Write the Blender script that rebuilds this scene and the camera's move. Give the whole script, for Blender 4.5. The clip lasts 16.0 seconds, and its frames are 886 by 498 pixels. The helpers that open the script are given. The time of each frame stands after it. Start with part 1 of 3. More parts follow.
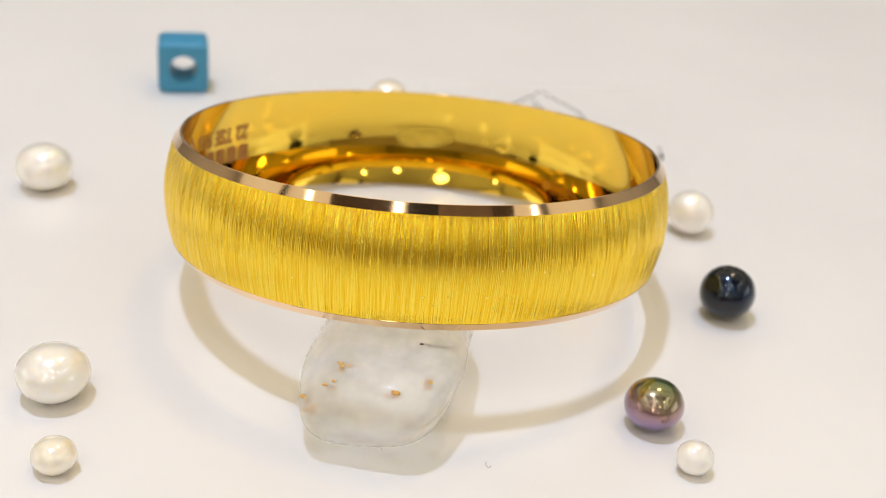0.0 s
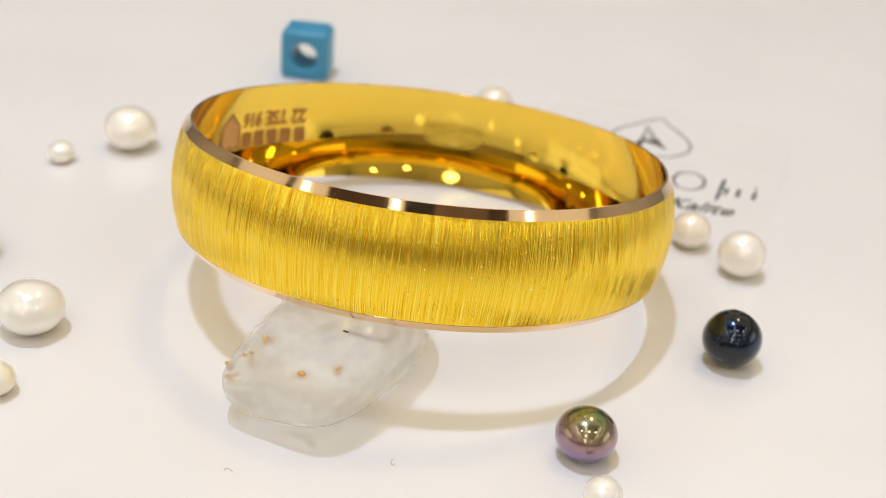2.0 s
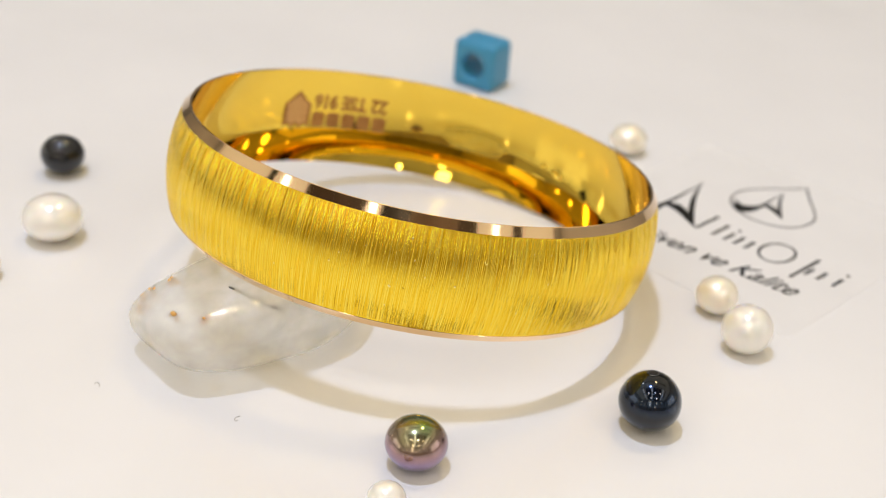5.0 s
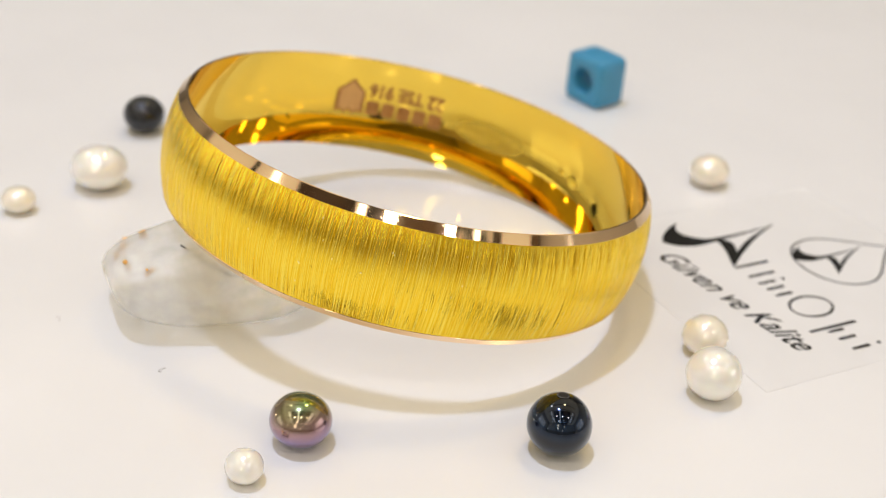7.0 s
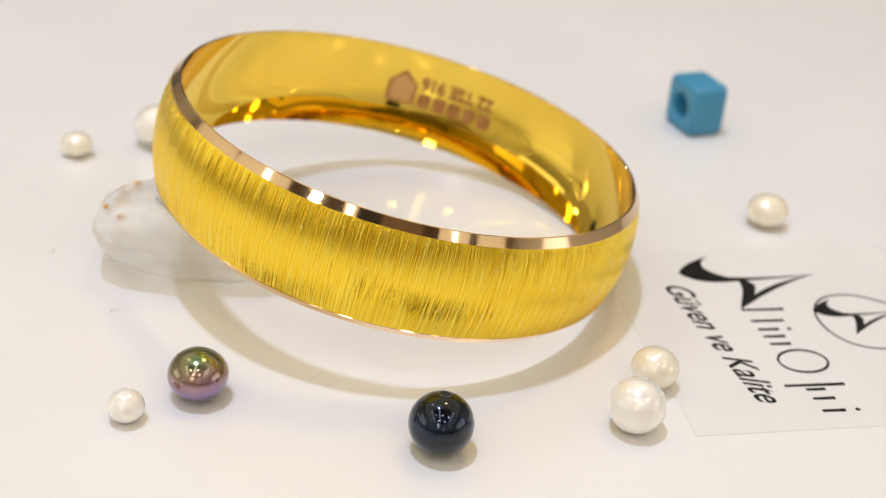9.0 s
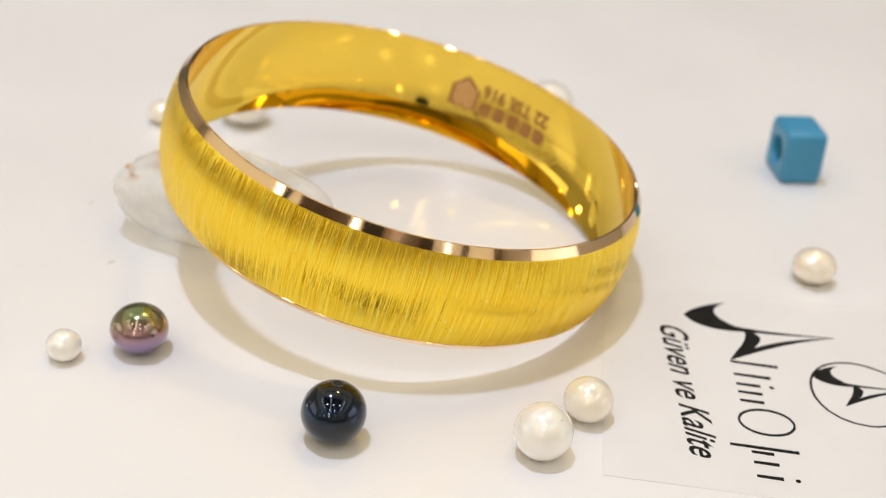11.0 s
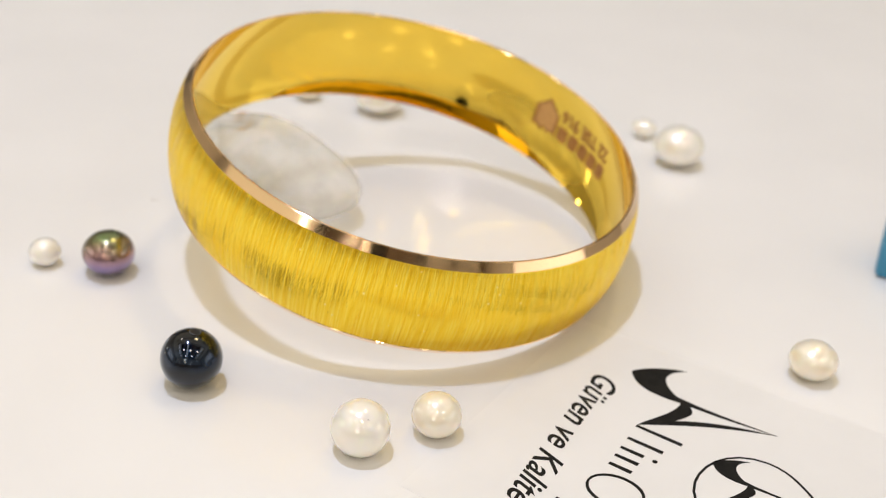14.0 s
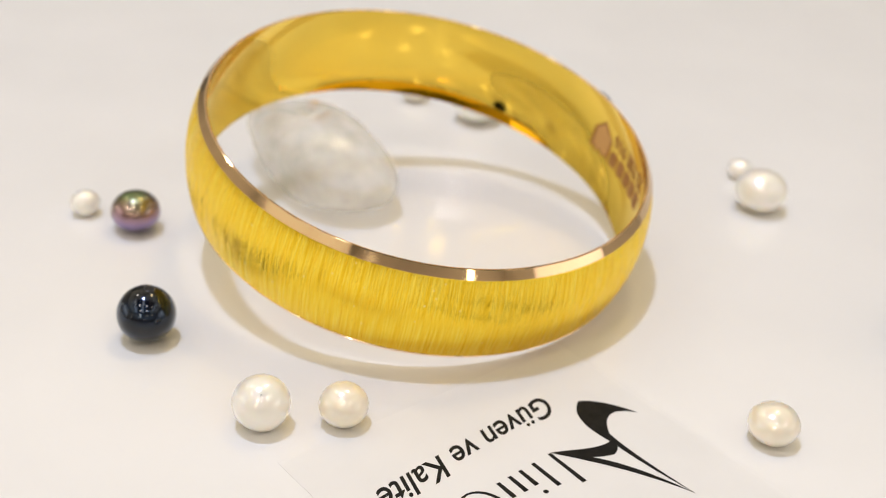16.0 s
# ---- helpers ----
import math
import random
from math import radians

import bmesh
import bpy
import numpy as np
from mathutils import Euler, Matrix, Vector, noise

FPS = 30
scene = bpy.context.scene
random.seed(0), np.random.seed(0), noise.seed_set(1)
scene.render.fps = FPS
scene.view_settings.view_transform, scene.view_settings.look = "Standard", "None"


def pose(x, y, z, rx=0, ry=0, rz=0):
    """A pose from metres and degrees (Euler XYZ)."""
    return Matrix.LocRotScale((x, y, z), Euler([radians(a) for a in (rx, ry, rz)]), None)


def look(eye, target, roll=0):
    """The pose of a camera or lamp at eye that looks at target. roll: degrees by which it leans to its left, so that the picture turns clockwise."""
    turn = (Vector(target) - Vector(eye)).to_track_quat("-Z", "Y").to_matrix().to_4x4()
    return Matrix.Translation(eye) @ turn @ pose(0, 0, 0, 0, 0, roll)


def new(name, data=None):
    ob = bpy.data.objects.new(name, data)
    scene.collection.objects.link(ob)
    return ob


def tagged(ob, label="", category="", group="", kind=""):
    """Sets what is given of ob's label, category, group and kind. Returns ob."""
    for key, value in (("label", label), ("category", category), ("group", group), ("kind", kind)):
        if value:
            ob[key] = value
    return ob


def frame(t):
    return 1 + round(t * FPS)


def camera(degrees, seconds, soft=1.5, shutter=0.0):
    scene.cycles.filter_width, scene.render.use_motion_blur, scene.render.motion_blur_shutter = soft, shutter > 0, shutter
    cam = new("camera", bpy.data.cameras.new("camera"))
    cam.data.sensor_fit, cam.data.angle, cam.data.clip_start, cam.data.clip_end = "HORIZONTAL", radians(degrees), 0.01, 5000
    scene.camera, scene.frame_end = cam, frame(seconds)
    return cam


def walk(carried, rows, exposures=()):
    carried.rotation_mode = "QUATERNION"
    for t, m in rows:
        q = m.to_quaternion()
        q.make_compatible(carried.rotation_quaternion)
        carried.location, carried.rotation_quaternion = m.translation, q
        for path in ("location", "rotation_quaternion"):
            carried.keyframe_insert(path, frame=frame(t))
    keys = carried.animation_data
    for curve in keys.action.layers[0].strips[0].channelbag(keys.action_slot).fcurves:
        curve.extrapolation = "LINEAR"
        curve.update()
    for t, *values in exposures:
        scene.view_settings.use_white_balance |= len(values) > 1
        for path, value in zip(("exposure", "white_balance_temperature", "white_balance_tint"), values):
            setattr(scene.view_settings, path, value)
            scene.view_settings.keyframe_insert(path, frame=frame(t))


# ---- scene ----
cam = camera(37.23, 16.0, soft=1.0)
cam.data.dof.use_dof = True
cam.data.dof.focus_distance = 0.143
cam.data.dof.aperture_fstop = 26.0
walk(cam, [
    (0.0, look((0.00038, -0.15975, 0.09208), (0.00283, 0.00576, -0.00120), 5.22)),
    (0.5, look((0.00018, -0.15947, 0.09190), (0.00159, 0.00610, -0.00128), 5.03)),
    (1.0, look((-0.00016, -0.15936, 0.09181), (-0.00007, 0.00640, -0.00106), 4.84)),
    (1.5, look((-0.00015, -0.15939, 0.09221), (-0.00015, 0.00618, -0.00100), 4.77)),
    (2.0, look((0.00008, -0.15933, 0.09216), (-0.00006, 0.00603, -0.00142), 4.85)),
    (2.5, look((-0.00010, -0.16110, 0.09271), (-0.00091, 0.00449, -0.00044), 4.90)),
    (3.0, look((-0.00015, -0.16140, 0.09316), (-0.00138, 0.00425, 0.00012), 4.90)),
    (3.5, look((-0.00029, -0.16118, 0.09352), (-0.00116, 0.00429, 0.00015), 4.88)),
    (4.0, look((-0.00013, -0.16113, 0.09349), (-0.00093, 0.00446, 0.00033), 4.81)),
    (6.5, look((0.00001, -0.16016, 0.09219), (-0.00082, 0.00571, -0.00048), 4.54)),
    (7.0, look((-0.00030, -0.15978, 0.09222), (-0.00104, 0.00602, -0.00056), 4.50)),
    (7.5, look((-0.00023, -0.15960, 0.09193), (-0.00103, 0.00621, -0.00084), 4.50)),
    (8.0, look((0.00007, -0.15950, 0.09165), (-0.00056, 0.00625, -0.00122), 4.49)),
    (8.5, look((-0.00001, -0.15958, 0.09142), (0.00022, 0.00625, -0.00132), 4.72)),
    (11.0, look((-0.00026, -0.15905, 0.09187), (-0.00016, 0.00676, -0.00092), 4.78)),
    (11.5, look((0.00014, -0.15985, 0.09174), (0.00097, 0.00628, -0.00046), 4.89)),
    (12.0, look((0.00018, -0.15983, 0.09245), (0.00133, 0.00613, -0.00006), 5.07)),
    (12.5, look((0.00018, -0.15995, 0.09299), (0.00135, 0.00600, 0.00048), 5.00)),
    (13.0, look((0.00015, -0.16019, 0.09312), (0.00104, 0.00600, 0.00105), 4.81)),
    (13.5, look((0.00000, -0.16027, 0.09346), (0.00122, 0.00588, 0.00131), 4.79)),
    (14.0, look((0.00010, -0.16022, 0.09309), (0.00107, 0.00566, 0.00044), 4.63)),
    (14.5, look((0.00026, -0.16041, 0.09306), (0.00108, 0.00552, 0.00051), 4.61)),
    (15.0, look((-0.00003, -0.16041, 0.09308), (0.00072, 0.00578, 0.00098), 4.69)),
    (15.5, look((-0.00002, -0.16031, 0.09301), (0.00075, 0.00600, 0.00113), 4.66)),
    (16.0, look((0.00008, -0.16038, 0.09317), (0.00055, 0.00574, 0.00096), 4.39)),
])

# ---------- world and lamps ----------
world = bpy.data.worlds.new("world")
scene.world = world
world.use_nodes = True
world.node_tree.nodes["Background"].inputs["Color"].default_value = (0.9, 0.93, 1.0, 1)
world.node_tree.nodes["Background"].inputs["Strength"].default_value = 0.3
scene.view_settings.exposure = -0.43

MM = 0.001
CEILING = 1.5


def area_lamp(name, x, y, z, shape, size, power, colour, target=None):
    data = bpy.data.lights.new(name, "AREA")
    data.shape, data.size, data.energy, data.color = shape, size, power, colour
    ob = new(name, data)
    ob.matrix_world = look((x, y, z), target or (x, y, 0.0))
    return ob


# small spots under the tracks: x, y, diameter, watts, colour
SPOT_H = CEILING - 0.10
SPOTS = [
    (-0.21, 0.00, 0.08, 11.5, (0.61, 0.715, 1.0)),
    (0.28, 0.56, 0.16, 4.0, (1.0, 0.74, 0.36)),
    (-0.50, -0.75, 0.09, 1.6, (1.0, 0.86, 0.70)),
    (0.12, -0.75, 0.09, 1.6, (1.0, 0.88, 0.74)),
    (0.75, -0.75, 0.09, 1.6, (1.0, 0.86, 0.70)),
    (-0.85, 0.56, 0.09, 1.2, (1.0, 0.92, 0.78)),
    (-0.30, -1.50, 0.10, 1.6, (1.0, 0.88, 0.74)),
    (0.40, -1.50, 0.10, 1.6, (1.0, 0.88, 0.74)),
    (0.02, 2.74, 0.05, 0.16, (1.0, 0.97, 0.92)),
]
for x, y, d, watts, colour in SPOTS:
    area_lamp("spot_lamp", x, y, SPOT_H, "DISK", d, watts, colour, (0, 0, 0))
# the luminous ceiling of the shop
area_lamp("ceiling_lamp", 0, 0.12, CEILING - 0.006, "SQUARE", 4.4, 40.5, (1.0, 0.87, 0.61))
# bright tubes between the dark ceiling boards: x, y, watts
TUBES = [(-1.00, -0.85, 2.2), (-0.15, -0.95, 2.0), (1.12, -0.85, 2.0)]
for x, y, watts in TUBES:
    tube = area_lamp("tube_lamp", x, y, CEILING - 0.07, "RECTANGLE", 0.07, watts, (1.0, 0.96, 0.90))
    tube.data.size_y = 1.6
# round lamps on the walls: x, y, z, diameter, watts
WALL_LAMPS = [
    (-0.45, -2.098, 1.18, 0.34, 2.6), (-0.40, -2.098, 0.80, 0.24, 1.5), (0.52, -2.098, 1.02, 0.13, 0.55), (1.36, -2.098, 1.18, 0.13, 0.6),
    (-1.95, -2.098, 1.12, 0.13, 0.6), (-1.20, -2.098, 0.75, 0.13, 0.5), (0.25, -2.098, 0.52, 0.12, 0.5), (-2.00, -2.098, 0.50, 0.13, 0.7),
    (-2.348, 0.75, 0.30, 0.13, 0.7),
]


def facing(x, y, z):
    """A point straight out from the wall that a lamp hangs on."""
    return (x, 0, z) if abs(x) < 2.3 else (0, y, z)


for x, y, z, d, watts in WALL_LAMPS:
    area_lamp("wall_lamp", x, y, z, "DISK", d, watts, (1.0, 0.86, 0.62), facing(x, y, z))
# lit showcases on the side walls
SHOWCASE_X, SHOWCASE_Y, SHOWCASE_Z = 2.33, -0.55, 0.62
for side in (-1, 1):
    case = area_lamp("showcase_lamp", side * SHOWCASE_X, SHOWCASE_Y, SHOWCASE_Z, "RECTANGLE", 1.5, 4.6, (1.0, 0.93, 0.82), (0, SHOWCASE_Y, SHOWCASE_Z))
    case.data.size_y = 0.8


# ---------- materials ----------
def material(name):
    m = bpy.data.materials.new(name)
    m.use_nodes = True
    return m, m.node_tree.nodes, m.node_tree.links, m.node_tree.nodes["Principled BSDF"]


def coords(n, l, scale=(1, 1, 1), kind="Object"):
    c, mp = n.new("ShaderNodeTexCoord"), n.new("ShaderNodeMapping")
    mp.inputs["Scale"].default_value = scale
    l.new(c.outputs[kind], mp.inputs["Vector"])
    return mp.outputs["Vector"]


def noise_tex(n, l, vec, scale, detail=3.0, rough=0.5):
    t = n.new("ShaderNodeTexNoise")
    t.inputs["Scale"].default_value, t.inputs["Detail"].default_value = scale, detail
    t.inputs["Roughness"].default_value = rough
    l.new(vec, t.inputs["Vector"])
    return t.outputs["Fac"]


def ramp(n, l, fac, stops):
    r = n.new("ShaderNodeValToRGB")
    r.color_ramp.elements[0].position, r.color_ramp.elements[0].color = stops[0][0], (*stops[0][1], 1)
    r.color_ramp.elements[1].position, r.color_ramp.elements[1].color = stops[-1][0], (*stops[-1][1], 1)
    for p, c in stops[1:-1]:
        e = r.color_ramp.elements.new(p)
        e.color = (*c, 1)
    l.new(fac, r.inputs["Fac"])
    return r.outputs["Color"]


def bump(n, l, b, height, strength, dist):
    k = n.new("ShaderNodeBump")
    k.inputs["Strength"].default_value, k.inputs["Distance"].default_value = strength, dist
    l.new(height, k.inputs["Height"])
    l.new(k.outputs["Normal"], b.inputs["Normal"])
    return k


def grey(a):
    return (a, a, a)


def mixed(name, c1, c2, scale, rough, r2=None, strength=0.0, dist=0.0, metallic=0.0, coat=0.0):
    """Two colours clouded into one another, with uneven gloss and a fine relief."""
    m, n, l, b = material(name)
    v = coords(n, l)
    f = noise_tex(n, l, v, scale, 4)
    l.new(ramp(n, l, f, [(0.35, c1), (0.65, c2)]), b.inputs["Base Color"])
    g = noise_tex(n, l, v, scale * 5, 3)
    l.new(ramp(n, l, g, [(0.3, grey(rough)), (0.7, grey(r2 or rough * 1.25))]), b.inputs["Roughness"])
    b.inputs["Metallic"].default_value = metallic
    b.inputs["Coat Weight"].default_value = coat
    if strength:
        bump(n, l, b, noise_tex(n, l, v, scale * 12, 3), strength, dist)
    return m


WHITE_TOP = mixed("white_acrylic", (0.80, 0.795, 0.79), (0.83, 0.825, 0.82), 30, 0.13, 0.17, 0.03, 0.00004)
PLASTER = mixed("warm_plaster", (0.80, 0.77, 0.72), (0.85, 0.82, 0.77), 2, 0.7, 0.85, 0.2, 0.002)
GREY_PAINT = mixed("grey_wall_paint", (0.36, 0.37, 0.39), (0.42, 0.43, 0.45), 2, 0.7, 0.85)
CEIL = mixed("ceiling_paint", (0.74, 0.73, 0.70), (0.80, 0.79, 0.76), 2, 0.8, 0.9)
FLOORING = mixed("floor_tile", (0.34, 0.31, 0.28), (0.42, 0.39, 0.35), 3, 0.3, 0.45)
WALL_WOOD = mixed("oak_wall_wood", (0.44, 0.34, 0.24), (0.52, 0.41, 0.29), 3, 0.4, 0.5)
DARK_WOOD = mixed("dark_wood", (0.09, 0.06, 0.04), (0.13, 0.085, 0.055), 6, 0.4, 0.5)
BROWN_BOARD = mixed("brown_board", (0.26, 0.18, 0.12), (0.32, 0.22, 0.15), 6, 0.4, 0.5)
BLACK_BOARD = mixed("black_board", (0.015, 0.013, 0.012), (0.025, 0.022, 0.02), 6, 0.4, 0.5)
TRACK_BLACK = mixed("black_track_metal", (0.02, 0.02, 0.02), (0.03, 0.03, 0.03), 30, 0.4, 0.5)
LAMP_TRIM = mixed("lamp_trim_metal", (0.6, 0.6, 0.6), (0.7, 0.7, 0.7), 40, 0.3, 0.4, metallic=1.0)


def brushed_gold():
    m, n, l, b = material("brushed_gold")
    v = coords(n, l, (1, 1, 1), "UV")
    mp = n.new("ShaderNodeMapping")
    mp.inputs["Scale"].default_value = (10500, 120, 1)
    l.new(v, mp.inputs["Vector"])
    lines = noise_tex(n, l, mp.outputs["Vector"], 1.0, 2.5, 0.6)
    mp2 = n.new("ShaderNodeMapping")
    mp2.inputs["Scale"].default_value = (700, 30, 1)
    l.new(v, mp2.inputs["Vector"])
    broad = noise_tex(n, l, mp2.outputs["Vector"], 1.0, 2, 0.5)
    mix = n.new("ShaderNodeMix")
    mix.data_type = "FLOAT"
    mix.inputs["Factor"].default_value = 0.06
    l.new(lines, mix.inputs["A"])
    l.new(broad, mix.inputs["B"])
    # struck pits, and nicks with their glint painted in as pale colour, scattered singly
    def maths(op, a, b):
        k = n.new("ShaderNodeMath")
        k.operation = op
        for slot, val in ((0, a), (1, b)):
            if isinstance(val, (int, float)):
                k.inputs[slot].default_value = val
            else:
                l.new(val, k.inputs[slot])
        return k.outputs["Value"]

    def dots(scale, size, share):
        """Small cones, 1 at their middles and 0 between them."""
        vor = n.new("ShaderNodeTexVoronoi")
        vor.inputs["Scale"].default_value = scale
        l.new(v, vor.inputs["Vector"])
        sep = n.new("ShaderNodeSeparateColor")
        l.new(vor.outputs["Color"], sep.inputs["Color"])
        few = maths("LESS_THAN", sep.outputs["Red"], share)
        wide = maths("MULTIPLY", maths("ADD", sep.outputs["Green"], 0.45), size)
        cone = maths("MAXIMUM", maths("SUBTRACT", 1.0, maths("DIVIDE", vor.outputs["Distance"], wide)), 0.0)
        return maths("MULTIPLY", cone, few)

    def over(under, colour, fac):
        mx = n.new("ShaderNodeMix")
        mx.data_type = "RGBA"
        mx.inputs["B"].default_value = (*colour, 1)
        l.new(fac, mx.inputs["Factor"])
        l.new(under, mx.inputs["A"])
        return mx.outputs["Result"]

    pits, nick_glints = dots(900, 0.07, 0.5), dots(850, 0.095, 0.7)
    # glint and dark flank of the scratch lines painted in as gold tones
    colour = ramp(n, l, mix.outputs["Result"], [(0.36, (0.88, 0.55, 0.018)), (0.50, (0.985, 0.675, 0.042)), (0.61, (1.0, 0.80, 0.11))])
    colour = over(colour, (0.30, 0.15, 0.01), maths("MINIMUM", maths("MULTIPLY", pits, 2.0), 0.8))
    # pale yellow painted on the nicks as their sparkle
    colour = over(colour, (1.0, 0.90, 0.36), maths("MINIMUM", maths("MULTIPLY", nick_glints, 2.5), 1.0))
    l.new(colour, b.inputs["Base Color"])
    k = bump(n, l, b, mix.outputs["Result"], 0.40, 0.00010)
    k2 = bump(n, l, b, maths("SUBTRACT", nick_glints, pits), 1.0, 0.000035)
    l.new(k.outputs["Normal"], k2.inputs["Normal"])
    b.inputs["Metallic"].default_value = 1.0
    smooth_nick = maths("SUBTRACT", 0.21, maths("MULTIPLY", nick_glints, 0.12))
    l.new(smooth_nick, b.inputs["Roughness"])
    return m


def polished_gold(name, c1, c2, rough):
    m, n, l, b = material(name)
    v = coords(n, l)
    f = noise_tex(n, l, v, 60, 3)
    l.new(ramp(n, l, f, [(0.35, c1), (0.65, c2)]), b.inputs["Base Color"])
    g = noise_tex(n, l, v, 350, 3)
    l.new(ramp(n, l, g, [(0.35, grey(rough)), (0.65, grey(rough * 1.6))]), b.inputs["Roughness"])
    b.inputs["Metallic"].default_value = 1.0
    bump(n, l, b, noise_tex(n, l, v, 220, 2), 0.04, 0.0002)
    return m


GOLD_BRUSHED = brushed_gold()
GOLD_INNER = polished_gold("polished_yellow_gold", (0.91, 0.635, 0.085), (0.93, 0.665, 0.10), 0.04)
GOLD_RIM = polished_gold("cut_rose_gold", (0.91, 0.66, 0.41), (0.94, 0.69, 0.44), 0.05)
ENGRAVED_FIELD = mixed("frosted_engraving", (0.70, 0.42, 0.17), (0.76, 0.48, 0.20), 900, 0.5, 0.6, 0.2, 0.0001, metallic=0.8)
ENGRAVING = mixed("burnt_engraving", (0.42, 0.20, 0.06), (0.52, 0.27, 0.09), 900, 0.5, 0.6, 0.3, 0.0001, metallic=0.7)


def pearl_material(name, top, side, rough=0.24):
    """Nacre: a cloudy body under a soft coat."""
    m, n, l, b = material(name)
    v = coords(n, l)
    f = noise_tex(n, l, v, 120, 2)
    l.new(ramp(n, l, f, [(0.3, side), (0.7, top)]), b.inputs["Base Color"])
    g = noise_tex(n, l, v, 300, 1)
    l.new(ramp(n, l, g, [(0.3, grey(rough)), (0.7, grey(rough * 1.12))]), b.inputs["Roughness"])
    b.inputs["Subsurface Weight"].default_value = 0.6
    b.inputs["Subsurface Radius"].default_value = (1.0, 0.85, 0.65)
    b.inputs["Subsurface Scale"].default_value = 0.003
    b.inputs["Specular IOR Level"].default_value = 0.9
    b.inputs["Metallic"].default_value = 0.05
    b.inputs["Coat Weight"].default_value = 1.0
    b.inputs["Coat IOR"].default_value = 2.3
    b.inputs["Coat Roughness"].default_value = 0.17
    bump(n, l, b, noise_tex(n, l, v, 240, 2), 0.05, 0.0003)
    return m


PEARL_WHITE = pearl_material("white_nacre", (0.965, 0.92, 0.855), (0.94, 0.885, 0.80))
PEARL_CREAM = pearl_material("cream_nacre", (0.93, 0.855, 0.73), (0.90, 0.81, 0.66))


def dark_pearl(name, stops, rough, metallic):
    m, n, l, b = material(name)
    v = coords(n, l)
    sep = n.new("ShaderNodeSeparateXYZ")
    l.new(v, sep.inputs["Vector"])
    wob = noise_tex(n, l, v, 220, 2)
    mr = n.new("ShaderNodeMapRange")
    mr.inputs["From Min"].default_value, mr.inputs["From Max"].default_value = -0.0034, 0.0034
    l.new(sep.outputs["Z"], mr.inputs["Value"])
    add = n.new("ShaderNodeMath")
    add.operation = "MULTIPLY_ADD"
    add.inputs[1].default_value, add.inputs[2].default_value = 0.5, -0.25
    l.new(wob, add.inputs[0])
    tot = n.new("ShaderNodeMath")
    tot.operation = "ADD"
    l.new(mr.outputs["Result"], tot.inputs[0])
    l.new(add.outputs["Value"], tot.inputs[1])
    l.new(ramp(n, l, tot.outputs["Value"], stops), b.inputs["Base Color"])
    g = noise_tex(n, l, v, 600, 3)
    l.new(ramp(n, l, g, [(0.3, grey(rough)), (0.7, grey(rough * 1.5))]), b.inputs["Roughness"])
    b.inputs["Metallic"].default_value = metallic
    b.inputs["Specular IOR Level"].default_value = 0.15
    b.inputs["Coat Weight"].default_value = 0.9
    b.inputs["Coat Tint"].default_value = (0.85, 0.93, 1.0, 1)
    b.inputs["Coat Roughness"].default_value = 0.06
    bump(n, l, b, noise_tex(n, l, v, 260, 2), 0.06, 0.0003)
    return m


# table reflection below and blue highlight above are painted in by height
PEARL_BLACK = dark_pearl("black_nacre_painted_sheen", [(0.0, (0.020, 0.024, 0.032)), (0.5, (0.008, 0.009, 0.012)), (0.78, (0.010, 0.028, 0.065)), (1.0, (0.008, 0.010, 0.016))], 0.13, 0.85)
PEARL_JET = dark_pearl("jet_nacre", [(0.0, (0.010, 0.010, 0.014)), (1.0, (0.008, 0.008, 0.012))], 0.16, 0.0)
PEARL_PURPLE = dark_pearl("peacock_nacre", [(0.0, (0.17, 0.15, 0.36)), (0.35, (0.33, 0.21, 0.36)), (0.62, (0.46, 0.26, 0.26)), (0.84, (0.36, 0.29, 0.15)), (1.0, (0.14, 0.27, 0.09))], 0.15, 0.85)
# near-black that paints the shade inside a drilled hole
HOLE_SHADE = mixed("drilled_hole_shade", (0.012, 0.011, 0.01), (0.02, 0.018, 0.016), 900, 0.8)
# paler nacre that paints the highlight round the hole
RIM_HIGHLIGHT = mixed("hole_rim_highlight", (0.03, 0.034, 0.04), (0.09, 0.09, 0.095), 1200, 0.2, 0.3, 0.3, 0.0001)
BLUE_ENAMEL = mixed("blue_plastic", (0.04, 0.26, 0.46), (0.05, 0.29, 0.50), 120, 0.28, 0.36, 0.03, 0.0002)


